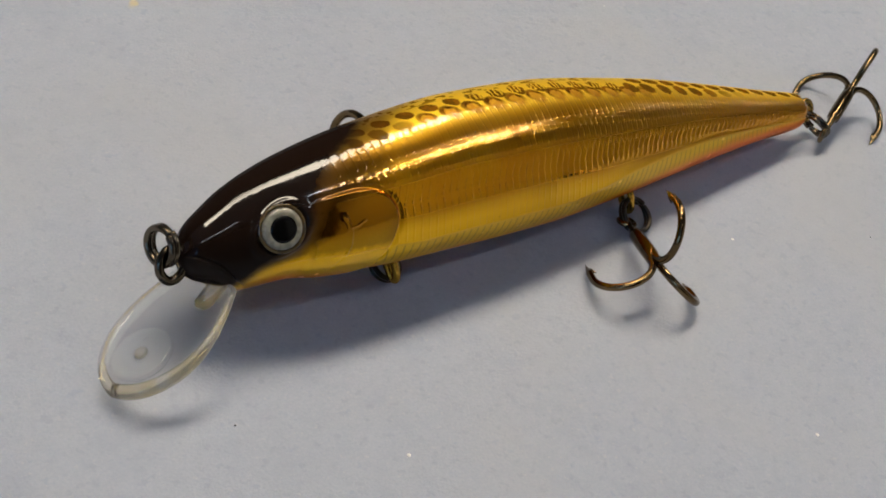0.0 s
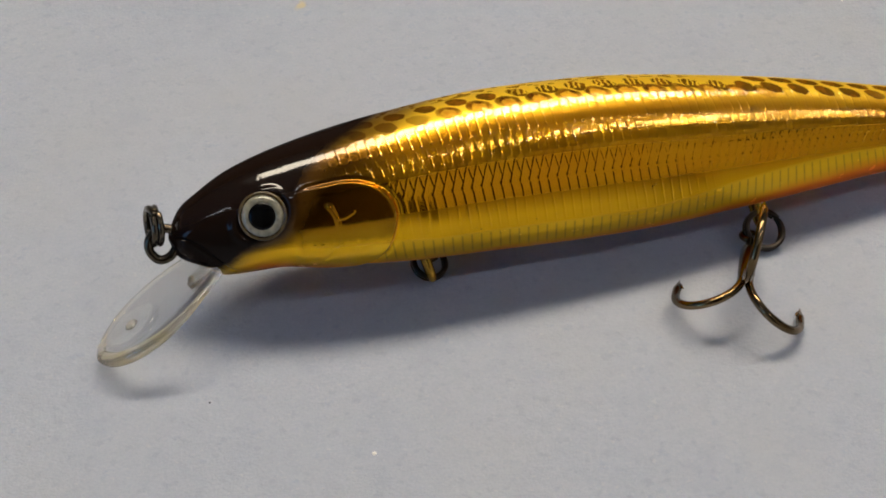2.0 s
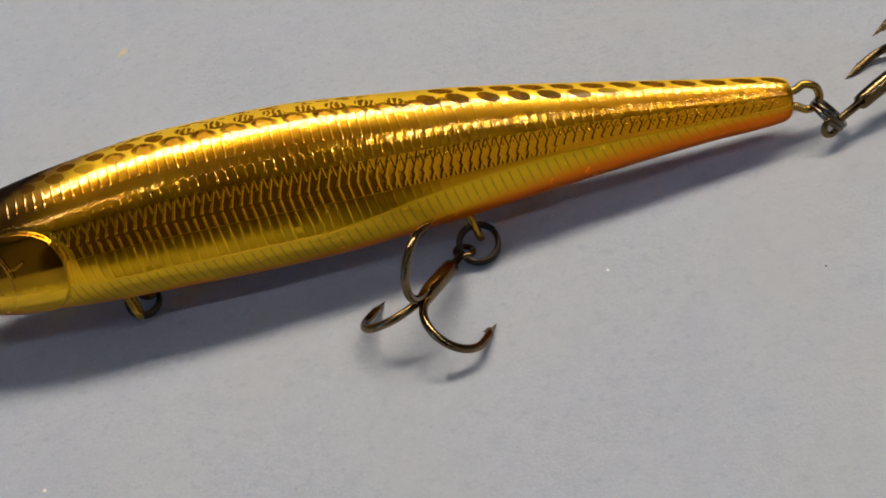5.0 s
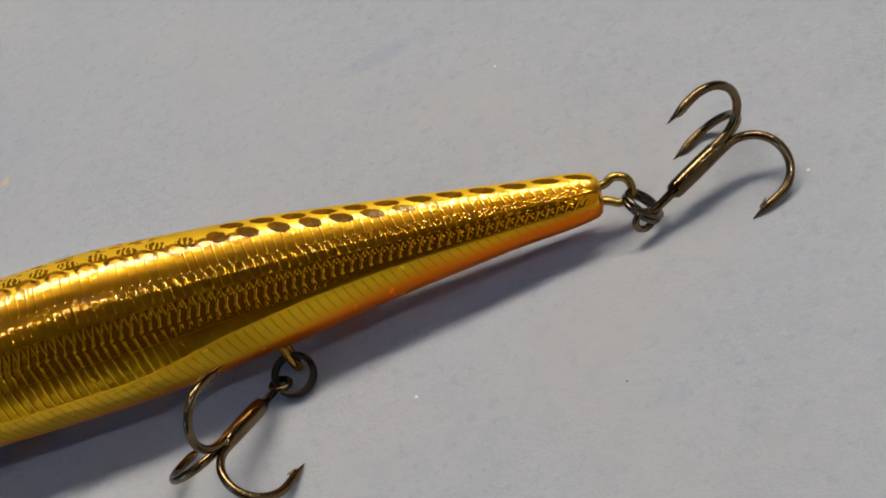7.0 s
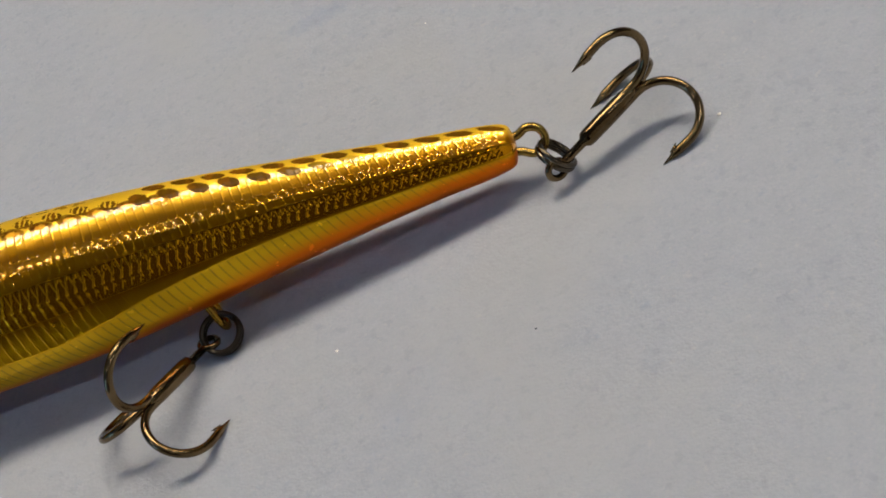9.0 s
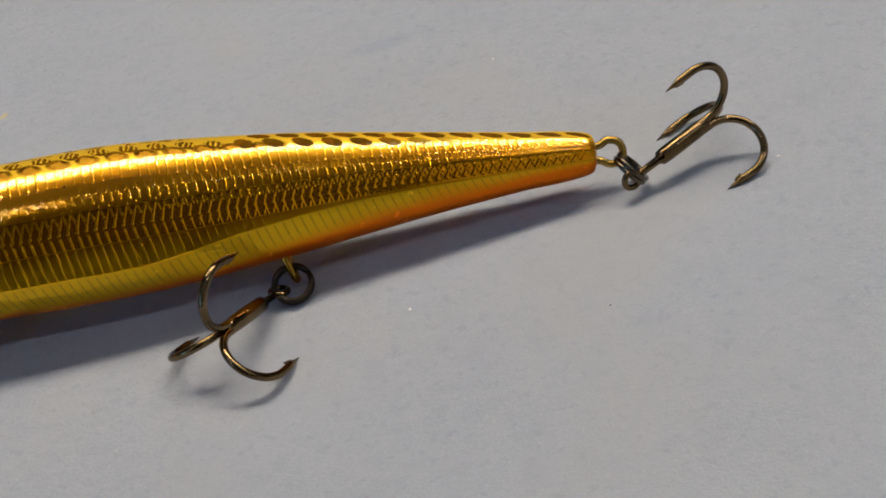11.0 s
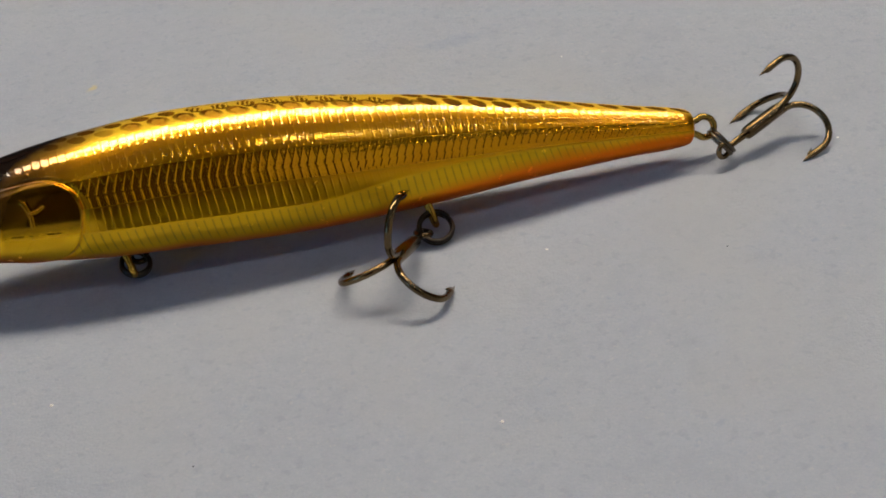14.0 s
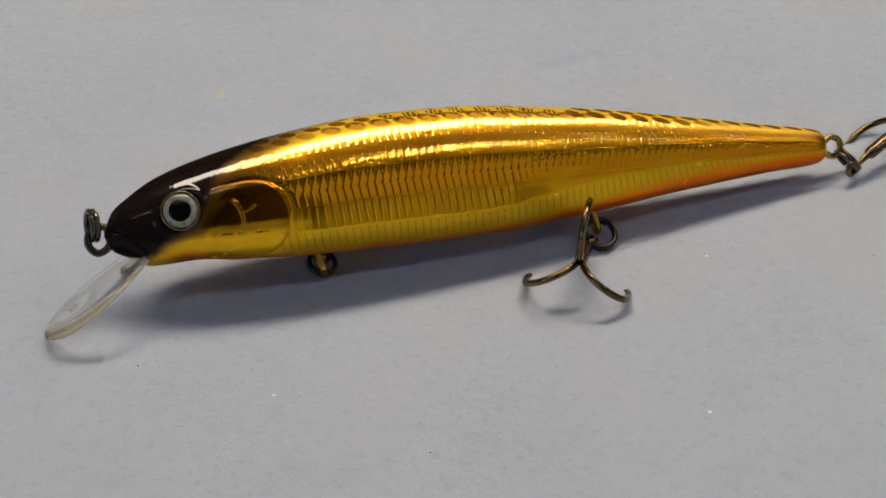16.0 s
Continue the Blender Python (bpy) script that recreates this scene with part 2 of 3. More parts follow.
def build_paper():
    n, half = 160, 0.45
    bm = bmesh.new()
    bmesh.ops.create_grid(bm, x_segments=n, y_segments=n, size=half)
    for v in bm.verts:
        x, y = v.co.x, v.co.y
        v.co.z = 0.00022 * (noise.noise(Vector((x * 22, y * 22, 0.3))) - 0.35) + paper_height(x)
    ob = part("ground", bm, PAPER)
    return tagged(ob, "sheet of pale blue-grey paper with fine fibres", "paper", kind="structure")


build_paper()


# ---- room that closes the place ----
def slab(name, low, high, mat, label, category="wall"):
    bm = bmesh.new()
    size = [b - a for a, b in zip(low, high)]
    bmesh.ops.create_cube(bm, size=1.0, matrix=Matrix.Translation([(a + b) / 2 for a, b in zip(low, high)]) @ Matrix.Diagonal((*size, 1)))
    return tagged(part(name, bm, mat, smooth=False), label, category, kind="structure")


# none of this room is in view; its tones set fill and reflections
slab("floor", (-3.2, -1.2, -0.06), (3.2, 2.3, -0.003), TABLE, "plain grey surface under the paper", "floor")
slab("ceiling", (-3.2, -0.72, 1.33), (3.2, 2.3, 1.5), PAINT, "plain grey ceiling", "ceiling")
slab("ceiling", (-3.2, -1.3, 1.33), (-0.50, -0.72, 1.5), PAINT, "plain grey ceiling", "ceiling")
# brown stand-in overhead, warms the top of the flank's dark band
slab("ceiling", (-0.50, -1.3, 1.33), (0.28, -0.72, 1.5), BROWN, "unseen brown ceiling panel added for the foil to reflect", "ceiling")
slab("ceiling", (0.28, -1.3, 1.33), (3.2, -0.72, 1.5), PAINT, "plain grey ceiling", "ceiling")
# dark stand-in for whoever holds the camera, mirrored in the flank
slab("wall_south", (-0.50, -1.3, -0.06), (0.28, -1.2, 1.5), DARK_STANDIN, "unseen dark panel added for the foil to reflect")
slab("wall_south", (0.28, -1.3, -0.06), (3.2, -1.2, 1.5), EAST_WALL, "unseen wall, white to brighten the gold flank")
# western gap, made up: a glowing sheet behind it fills the shadows with blue
for low, high in (((-3.2, -1.3, -0.06), (-0.50, -1.2, 0.25)), ((-3.2, -1.3, 1.25), (-0.50, -1.2, 1.5)), ((-1.6, -1.3, 0.25), (-0.50, -1.2, 1.25)), ((-3.2, -1.3, 0.25), (-3.0, -1.2, 1.25))):
    slab("wall_south", low, high, PALE_WALL, "plain pale grey wall")
slab("backdrop", (-4.6, -1.92, -0.06), (0.2, -1.9, 2.2), glow("blue fill glow", (0.21, 0.50, 1.0), 5.2), "unseen glowing blue sheet added to fill the shadows", "sky")
slab("wall_north", (-3.2, 2.3, -0.06), (3.2, 2.4, 1.5), PALE_WALL, "plain pale grey wall")
slab("wall_west", (-3.3, -1.3, -0.06), (-3.2, 2.4, 1.5), WALL, "unseen wall, tinted pale blue to cool the shadows")
slab("wall_east", (3.2, -1.3, -0.06), (3.3, 2.4, 1.5), EAST_WALL, "unseen wall, white to brighten the gold flank")


def ceiling_light(place, length, width, strength, colour):
    lamp = thing("ceiling_light", Matrix.Translation(place), "long ceiling light with a white diffuser, switched on", "ceiling light", "ceiling lights")
    bm = bmesh.new()
    deep = min(0.06, width * 0.7)
    bmesh.ops.create_cube(bm, size=1.0, matrix=Matrix.Diagonal((length, width, deep, 1)))
    bmesh.ops.bevel(bm, geom=bm.edges[:], offset=deep * 0.3, segments=3, affect="EDGES")
    part("diffuser", bm, glow("lit diffuser", colour, strength), lamp)
    bm = bmesh.new()
    bmesh.ops.create_cube(bm, size=1.0, matrix=Matrix.Translation((0, 0, (deep / 2 + 0.05) / 2)) @ Matrix.Diagonal((length * 0.9, width * 0.6, 0.05 - deep / 2 - 0.001, 1)))
    part("mount", bm, PAINT, lamp, "", False)


for tube_light in TUBES:
    ceiling_light(*tube_light)

# ---- lure ----
# stations from nose to tail in mm: ridge height, keel height, half width
STATIONS = [(-53.1, -6.7, -7.7, 0.5), (-52.7, -5.8, -8.6, 1.3), (-52.0, -4.35, -9.6, 2.2), (-50.0, -2.5, -10.5, 3.2), (-47.0, -0.3, -11.7, 4.2),
            (-40.0, 2.8, -11.0, 5.9), (-30.0, 5.8, -11.0, 7.0), (-16.0, 8.65, -10.1, 6.9), (0.0, 9.87, -8.6, 6.3), (16.0, 9.52, -5.92, 4.9),
            (32.0, 8.34, -2.7, 3.7), (46.0, 7.1, -0.2, 2.75), (54.0, 6.4, 1.0, 2.25), (55.2, 5.9, 1.5, 1.9), (55.6, 4.9, 2.5, 1.0)]
SX = np.array([s[0] for s in STATIONS])


def monotone(px, py, x):
    """Monotone cubic through the points (px, py), taken at x."""
    px, py = np.array(px, float), np.array(py, float)
    h = np.diff(px)
    d = np.diff(py) / h
    m = np.zeros(len(px))
    for i in range(1, len(px) - 1):
        if d[i - 1] * d[i] > 0:
            w1, w2 = 2 * h[i] + h[i - 1], h[i] + 2 * h[i - 1]
            m[i] = (w1 + w2) / (w1 / d[i - 1] + w2 / d[i])
    m[0], m[-1] = d[0], d[-1]
    i = np.clip(np.searchsorted(px, x) - 1, 0, len(px) - 2)
    s = (x - px[i]) / h[i]
    return (1 + 2 * s) * (1 - s) ** 2 * py[i] + s * (1 - s) ** 2 * h[i] * m[i] + s * s * (3 - 2 * s) * py[i + 1] + s * s * (s - 1) * h[i] * m[i + 1]


def along_stations(x, column):
    return monotone(SX, [q[column] for q in STATIONS], x)


def skin(x, t):
    """Points of the lure's skin, in mm: x along it, t from 0 at the ridge to 1 at the keel; negative t on the far side."""
    top, low, wide = (along_stations(x, c) for c in (1, 2, 3))
    a = t * np.pi
    s = np.sin(a)
    # a narrow back above full, rounded sides
    power = np.where(np.cos(a) > 0, 1.15 + 0.2 * smooth01(x, 10, 35), 0.9)
    return np.stack([x, -wide * np.sign(s) * np.abs(s) ** power, (top + low) / 2 + (top - low) / 2 * np.cos(a)], -1)


# girth of the painted borders and of the rows of spots, at places along the lure in mm
BORDERS = {
    "belly": [(-56, 0.70), (-15, 0.70), (0, 0.70), (12, 0.64), (22, 0.605), (32, 0.59), (56, 0.60)],
    "head": [(-56, 1.0), (-50.5, 0.97), (-49, 0.86), (-47, 0.76), (-45.6, 0.66), (-43.4, 0.615), (-41.4, 0.58), (-40.6, 0.50), (-40.0, 0.40), (-39.4, 0.32),
             (-38.6, 0.26), (-37.5, 0.215), (-35.5, 0.17), (-33.4, 0.12), (-31, 0.03), (-29, -0.10), (-26, -0.40), (56, -0.45)],
    "lower_row": [(-56, 0.15), (-24, 0.172), (12, 0.190), (22, 0.22), (56, 0.20)],
    "middle_row": [(-56, 0.10), (2, 0.118), (12, 0.150), (22, 0.174), (34, 0.195), (56, 0.205)],
    "ridge_row": [(-56, 0.06), (12, 0.065), (22, 0.090), (36, 0.108), (44, 0.122), (56, 0.146)],
    "keel": [(-56, 0.72), (-44, 0.77), (-38, 0.86), (-30, 0.90), (-13, 0.88), (0, 0.87), (14, 0.80), (28, 0.735), (42, 0.68), (56, 0.64)],
}
PITCH = 1.10   # mm from scale to scale
ROUND = 26.0   # mm of skin from ridge to keel, about


def border(name, x):
    return monotone([q[0] for q in BORDERS[name]], [q[1] for q in BORDERS[name]], x)


def mottle(u, v, seed):
    """Smooth random values from 0 to 1, one for each unit of u and v."""
    table = np.random.RandomState(seed).rand(61, 61)
    iu, iv = np.floor(u).astype(int), np.floor(v).astype(int)
    fu, fv = u - iu, v - iv
    fu, fv = fu * fu * (3 - 2 * fu), fv * fv * (3 - 2 * fv)
    a, b, c, d = (table[(iu + m) % 61, (iv + n) % 61] for m, n in ((0, 0), (1, 0), (0, 1), (1, 1)))
    return (a * (1 - fu) + b * fu) * (1 - fv) + (c * (1 - fu) + d * fu) * fv


def band(v, low, high, soft):
    return smooth01(v, low - soft, low + soft) * (1 - smooth01(v, high - soft, high + soft))


def emboss(x, t, gill):
    """Height of the pressed scale pattern, in mm: rows of strokes that end in droplets, a zigzag row, and long ribs."""
    edge = border("belly", x)
    wave = (mottle(x / 3.1, t * 9, 3) - 0.5) * 0.25
    fine = mottle(x / 0.5, t * ROUND / 0.5, 5)
    per = 0.6 + 0.8 * mottle(x / PITCH, t * 22, 6)

    def strokes(tip, slope, width, shift=0.0):
        """Lines one pitch apart that run at a slope, in mm along for each unit of girth."""
        u = (x + 8.85 + shift + wave - slope * (t - tip)) / PITCH + 0.5
        return np.exp(-(((u - np.floor(u) - 0.5) * PITCH) / width) ** 2)

    def droplets(tip, size, shift=0.0):
        u = (x + 8.85 + shift + wave) / PITCH + 0.5
        return np.exp(-((((u - np.floor(u) - 0.5) * PITCH) / size) ** 2 + ((t - tip) * ROUND / (size * 1.25)) ** 2))
    tail = smooth01(x, -4, 10)
    lift = 0.02 * smooth01(x, -5, 20) + 0.03 * smooth01(x, 25, 48)
    h = 0.046 * strokes(0.30, 4.5, 0.075) * band(t, 0.195, 0.295 + lift, 0.015)
    h = h + 0.052 * droplets(0.300 + lift, 0.15) * per
    h = h + (0.034 + 0.020 * tail) * (droplets(0.352 + lift, 0.15, 0.55) * per + 0.7 * strokes(0.35, 5.0, 0.08, 0.55) * band(t, 0.325, 0.35 + lift, 0.01))
    h = h + (0.046 + 0.010 * tail) * (droplets(0.400 + lift, 0.15) * per + 0.8 * strokes(0.40, 5.0, 0.08) * band(t, 0.355, 0.40 + lift, 0.012))
    h = h + 0.055 * tail * droplets(0.445 + lift, 0.15, 0.55) * per
    # zigzag row
    low = 0.512 + 0.02 * smooth01(x, 5, 25) + 0.045 * smooth01(x, 28, 50)
    h = h + 0.047 * strokes(0.512, -6.5, 0.085) * band(t, low - 0.095, low, 0.010)
    h = h + 0.038 * strokes(0.470, 9.0, 0.075) * band(t, low - 0.100, low - 0.035, 0.010)
    h = h + 0.045 * droplets(low, 0.14)
    # ribs down to the belly's edge; behind the middle only short, leaning ones stay
    h = h + 0.055 * strokes(0.515, 7.0, 0.090) * band(t, 0.525, 1.2, 0.006) * (1 - smooth01(t, edge - 0.012, edge)) * (1 - 0.6 * smooth01(x, 3, 9)) * (1 - smooth01(x, 20, 32))
    h = h + 0.045 * strokes(0.55, -7.0, 0.14) * band(t, low + 0.012, low + 0.05, 0.012) * smooth01(x, 4, 8) * (1 - smooth01(x, 22, 30))
    h = h * (0.75 + 0.5 * fine)
    # every scale of the upper flank leans a little its own way
    row = np.floor(t / 0.046)
    u = (x + 8.85 + wave) / PITCH + 0.5 * row
    col = np.floor(u)
    lean = np.random.RandomState(21).rand(2, 211)
    pick = ((col * 7 + row * 31) % 211).astype(int)
    du, dv = (u - col) * 2 - 1, (t / 0.046 - row) * 2 - 1
    facet = (lean[0][pick] - 0.5) * du + (lean[1][pick] - 0.5) * dv
    h = h + 0.026 * facet * (1 - du ** 4) * (1 - dv ** 4) * band(t, 0.21, 0.46, 0.03)
    # roughly pressed edge above the belly, and two scratches
    h = h + 0.035 * np.exp(-((t - edge) / 0.008) ** 2) * (0.3 + fine) * (1 - smooth01(x, 4, 14))
    h = h + 0.06 * np.exp(-((t - 0.700) / 0.006) ** 2) * band(x, 6.0, 10.7, 0.3) * fine + 0.05 * np.exp(-((t - 0.728) / 0.006) ** 2) * band(x, -2.4, 0.5, 0.3)
    return h * smooth01(x, -39.5, -35) * (1 - smooth01(x, 53.5, 54.6)) * (1 - gill)


def painted(x, t, gill):
    """The fields of paint on the skin, each from 0 to 1; one also holds a dark reflection."""
    n1 = mottle(x / 0.55, t * ROUND / 0.55, 11) * 0.6 + mottle(x / 0.25, t * ROUND / 0.25, 12) * 0.4
    n2 = mottle(x / 4.0, t * ROUND / 4.0, 13)
    edge = border("belly", x)
    belly = smooth01(t - edge, -0.004, 0.014) * smooth01(x, -47, -42)
    # sprayed head: distance inside its border, in mm
    rows = np.array(BORDERS["head"])[::-1]
    down = (border("head", x) - t) * ROUND
    aside = np.interp(t, rows[:, 1], rows[:, 0]) - x
    inside = np.sign(down) * np.abs(down * aside) / (np.hypot(down, aside) + 1e-6)
    black = smooth01(inside + (n1 - 0.5) * 0.5, -2.6, 0.6)
    # spray fade behind the head, joined with a dark reflection painted on the gill
    haze_reflection = np.maximum(smooth01(inside + (n2 - 0.5) * 1.2, -9.0, -2.2) * (1 - smooth01(t + (n1 - 0.5) * 0.02, 0.648, 0.705)), gill * (1 - smooth01(t + (n1 - 0.5) * 0.02, 0.655, 0.705)) * (0.6 + 0.4 * n2))

    def oval(first, mid, half_x, half_t):
        u = (x - first) / 3.5 + 0.5
        dx = (u - np.floor(u) - 0.5) * 3.5
        return np.sqrt(((dx - (t - mid) * 13.0) / half_x) ** 2 + ((t - mid) / half_t) ** 2) + (n1 - 0.5) * 0.3
    # lower row: dark behind the head, then paler, part-filled ovals
    mid = border("lower_row", x)
    o = oval(12.2, mid, 1.25 + 0.11 * smooth01(x, -26, -16), 0.040 + 0.006 * smooth01(x, -26, -16))
    dark = (1 - smooth01(o, 0.78, 1.0)) * smooth01(x, -34.5, -33.5) * (1 - smooth01(x, -30, -20)) * 0.8
    pale = smooth01(x, -28, -22) * (1 - smooth01(x, 14, 21))
    arc = (1 - smooth01(np.abs(o - 0.85), 0.14, 0.36)) * (1 - smooth01(t - mid, -0.02, 0.035)) * pale * (0.65 + n1 * 0.6)
    tan = (1 - smooth01(o, 0.6, 1.1)) * pale * (0.55 + 0.5 * n1)
    # middle row: broken marks that turn into solid spots and fade towards the tail
    high = border("middle_row", x)
    o2 = oval(13.3, high, 1.15 + 0.11 * smooth01(x, -18, -8), 0.036 + 0.006 * smooth01(x, -18, -8) + 0.007 * smooth01(x, 10, 12))
    whole = (1 - smooth01(o2, 0.84, 1.06)) * smooth01(x, 10.8, 11.6) * (0.22 + 0.78 * (1 - smooth01(x, 28, 42)))
    u = (x + n1 * 0.5) / 0.66
    bars = smooth01(np.abs(u - np.floor(u) - 0.5), 0.12, 0.26)
    broken = np.maximum(np.maximum(bars, 1 - smooth01(x, -18, -12)), smooth01(t - high, 0.012, 0.026))
    marks = (1 - smooth01(o2, 0.86, 1.04)) * broken * smooth01(x, -34, -31) * (1 - smooth01(x, 10.8, 11.6))
    specks = smooth01(mottle(x / 0.8, t * ROUND / 0.45, 17), 0.58, 0.68) * (1 - smooth01(t, 0.062, 0.085)) * smooth01(x, -34, -32) * (1 - smooth01(x, 2, 12))
    # spots along the ridge of the tail
    o3 = oval(14.9, border("ridge_row", x), 1.4, 0.042 + 0.024 * smooth01(x, 25, 45))
    ridge = (1 - smooth01(o3, 0.86, 1.06)) * smooth01(x, 12.6, 13.4)
    spots = np.max([dark, arc, whole, marks, specks * 0.85, ridge], axis=0)
    orange = smooth01(t - border("keel", x) + (n2 - 0.5) * 0.05, -0.07 - 0.04 * smooth01(x, 10, 40), 0.07)
    under = smooth01(t - border("keel", x) + (n2 - 0.5) * 0.05, 0.03, 0.14) * (1 - 0.85 * smooth01(x, -5, 25))
    u = (x - 7.0 * (t - 0.6)) / PITCH
    lines = (1 - smooth01(np.abs(u - np.floor(u) - 0.5), 0.05, 0.13)) * (1 - smooth01(t, edge + 0.10, edge + 0.2)) * smooth01(t, edge + 0.005, edge + 0.02)
    lines = lines * (0.5 + 0.7 * n1) * (1 - 0.8 * orange) * smooth01(x, -33, -30) * (1 - gill) * belly
    front = 1 - smooth01(x, -33, -30)
    cover = belly * (1 - black) * (1 - front * 0.8 * (1 - smooth01(t, 0.72, 0.84)))
    pearl = 0.9 * (1 - smooth01(t, 0.18, 0.30 + 0.05 * smooth01(x, 5, 35)))
    return {"spots": spots, "tan": tan, "black": black, "haze_reflection": haze_reflection, "cover": cover, "orange": orange, "under": under, "belly_lines": lines, "pearl": pearl}


def gill_field(x, t):
    """Signed mm inside the gill cover's rounded edge, roughly."""
    dx, dy = np.maximum(x + 36.0, 0) / 6.8, (t - 0.60) * 23
    return (1 - np.sqrt(dx ** 2 + (dy / np.where(dy < 0, 5.0, 8.2)) ** 2)) * 6


def build_lure():
    lure = thing("fishing_lure", pose(0, -0.00103, 0.01043, -32.2, 7.27, -1.71),
                 "gold foil minnow fishing lure with black head, lying on blue paper", "fishing lure")
    # body, finest on the side that lies upwards
    xs = np.concatenate([np.linspace(-53.1, -52.0, 14), np.linspace(-51.9, 53.5, 1400), np.linspace(53.6, 55.6, 22)])
    ts = np.concatenate([np.linspace(-1, 0, 130, endpoint=False), np.linspace(0, 1, 400, endpoint=False)])
    nt = len(ts)
    gx, gt = np.meshgrid(xs, ts, indexing="ij")
    p = skin(gx.ravel(), gt.ravel()).reshape(len(xs), nt, 3)
    ta = np.abs(gt) + 0.014 * smooth01(np.abs(gt), 0.3, 0.6)
    # outward normals
    dx, dt = np.gradient(p, axis=0), np.roll(p, -1, 1) - np.roll(p, 1, 1)
    nrm = np.cross(dx, dt)
    nrm /= np.linalg.norm(nrm, axis=2, keepdims=True) + 1e-9
    nrm *= np.sign(nrm[len(xs) // 2, nt - 200, 1] * p[len(xs) // 2, nt - 200, 1])
    gf = gill_field(gx, ta)
    plate = smooth01(gf, -0.15, 0.35) * (gx > -41)
    push = 0.30 * plate * smooth01(gx, -41, -36)
    push -= 0.18 * np.exp(-((gf + 0.25) / 0.28) ** 2) * smooth01(gx, -40, -37)
    # seam across the gill cover, mouth line, eye socket
    def crease(points, width):
        """A raised line through places (x, girth)."""
        best = np.full(gx.shape, 9.0)
        for (x0, t0), (x1, t1) in zip(points, points[1:]):
            ax, at, bx, bt = gx - x0, (ta - t0) * 23, x1 - x0, (t1 - t0) * 23
            k = np.clip((ax * bx + at * bt) / (bx * bx + bt * bt), 0, 1)
            best = np.minimum(best, np.hypot(ax - k * bx, at - k * bt))
        return np.exp(-(best / width) ** 2)
    push += 0.15 * crease([(-36.6, 0.492), (-36.1, 0.53), (-35.6, 0.58), (-35.4, 0.64), (-35.6, 0.70)], 0.19)
    push += 0.09 * crease([(-35.8, 0.555), (-35.0, 0.553), (-34.1, 0.532)], 0.15)
    push += 0.08 * crease([(-36.7, 0.488), (-36.5, 0.50)], 0.30)
    push -= 0.07 * crease([(-35.6, 0.70), (-36.0, 0.745), (-36.6, 0.80)], 0.16)
    mouth = 0.52 + (gx + 52) * 0.055
    push -= 0.22 * np.exp(-((ta - mouth) / 0.018) ** 2) * (1 - smooth01(gx, -47.5, -45.5)) * smooth01(gx, -53, -52)
    ex, et = -43.6, 0.475
    er = np.sqrt((gx - ex) ** 2 + ((ta - et) * 20.5) ** 2)
    push -= 0.5 * (1 - smooth01(er, 2.2, 2.85))
    push += 0.22 * np.exp(-((er - 3.0) / 0.45) ** 2)
    # lateral ridge and belly edge
    push += 0.018 * np.exp(-((ta - 0.385) / 0.05) ** 2) * smooth01(gx, -30, -22)
    edge = np.interp(gx, [-56, -15, 0, 12, 22, 32, 56], [0.70, 0.70, 0.70, 0.64, 0.605, 0.59, 0.60])
    push += 0.07 * np.exp(-((ta - edge) / 0.022) ** 2) * smooth01(gx, -30, -26) * (1 - smooth01(gx, 48, 54))
    # flat sides down to a crease above the belly
    push += 0.45 * np.clip((ta - edge + 0.2) / 0.2, 0, 1) * (1 - smooth01(ta, edge, edge + 0.15)) * smooth01(gx, -30, -24) * (1 - smooth01(gx, 6, 30))
    push -= 0.06 * np.exp(-((ta - edge + 0.08) / 0.055) ** 2) * smooth01(gx, -14, 14) * (1 - smooth01(gx, 18, 36))
    gill = plate * smooth01(gx, -41, -39)
    # roughly pressed line where the cheek's foil shows below the spray and painted reflection
    push += 0.07 * np.exp(-((ta - 0.690) / 0.010) ** 2) * (0.2 + mottle(gx / 0.4, ta * 60, 8)) * smooth01(gx, -44.5, -42) * (1 - smooth01(gx, -32.5, -31))
    push += emboss(gx, ta, gill)
    p = (p + nrm * push[..., None]) * MM
    nx = len(xs)
    idx = np.arange(nx * nt).reshape(nx, nt)
    a, b = idx[:-1], idx[1:]
    faces = np.stack([a, b, np.roll(b, -1, 1), np.roll(a, -1, 1)], -1).reshape(-1, 4)
    me = bpy.data.meshes.new("body")
    me.vertices.add(nx * nt)
    me.vertices.foreach_set("co", p.ravel().astype(np.float32))
    corners = np.concatenate([faces.ravel(), idx[0], idx[-1][::-1]]).astype(np.int32)
    sizes = np.concatenate([np.full(len(faces), 4), [nt, nt]])
    me.loops.add(len(corners))
    me.loops.foreach_set("vertex_index", corners)
    me.polygons.add(len(sizes))
    me.polygons.foreach_set("loop_start", np.concatenate([[0], np.cumsum(sizes)[:-1]]).astype(np.int32))
    me.update(calc_edges=True)
    for name, values in (("girth", ta), ("gill", gill), *painted(gx, ta, gill).items()):
        me.attributes.new(name, "FLOAT", "POINT").data.foreach_set("value", values.ravel().astype(np.float32))
    me.polygons.foreach_set("use_smooth", [True] * len(me.polygons))
    me.materials.append(FOIL)
    me.validate()
    if me.polygons[len(faces) // 2].normal.dot(me.vertices[int(faces[len(faces) // 2][0])].co - Vector((me.vertices[int(faces[len(faces) // 2][0])].co.x, 0, 0))) < 0:
        me.flip_normals()
    body = new("body", me)
    body.parent = lure
    body["label"] = "embossed gold foil body, black head, orange keel"

    # eyes, one on each side
    for side in (1, -1):
        c, cx, ct = (skin(np.array([q]), np.array([r * side]))[0] for q, r in ((-43.6, 0.462), (-43.1, 0.462), (-43.6, 0.477)))
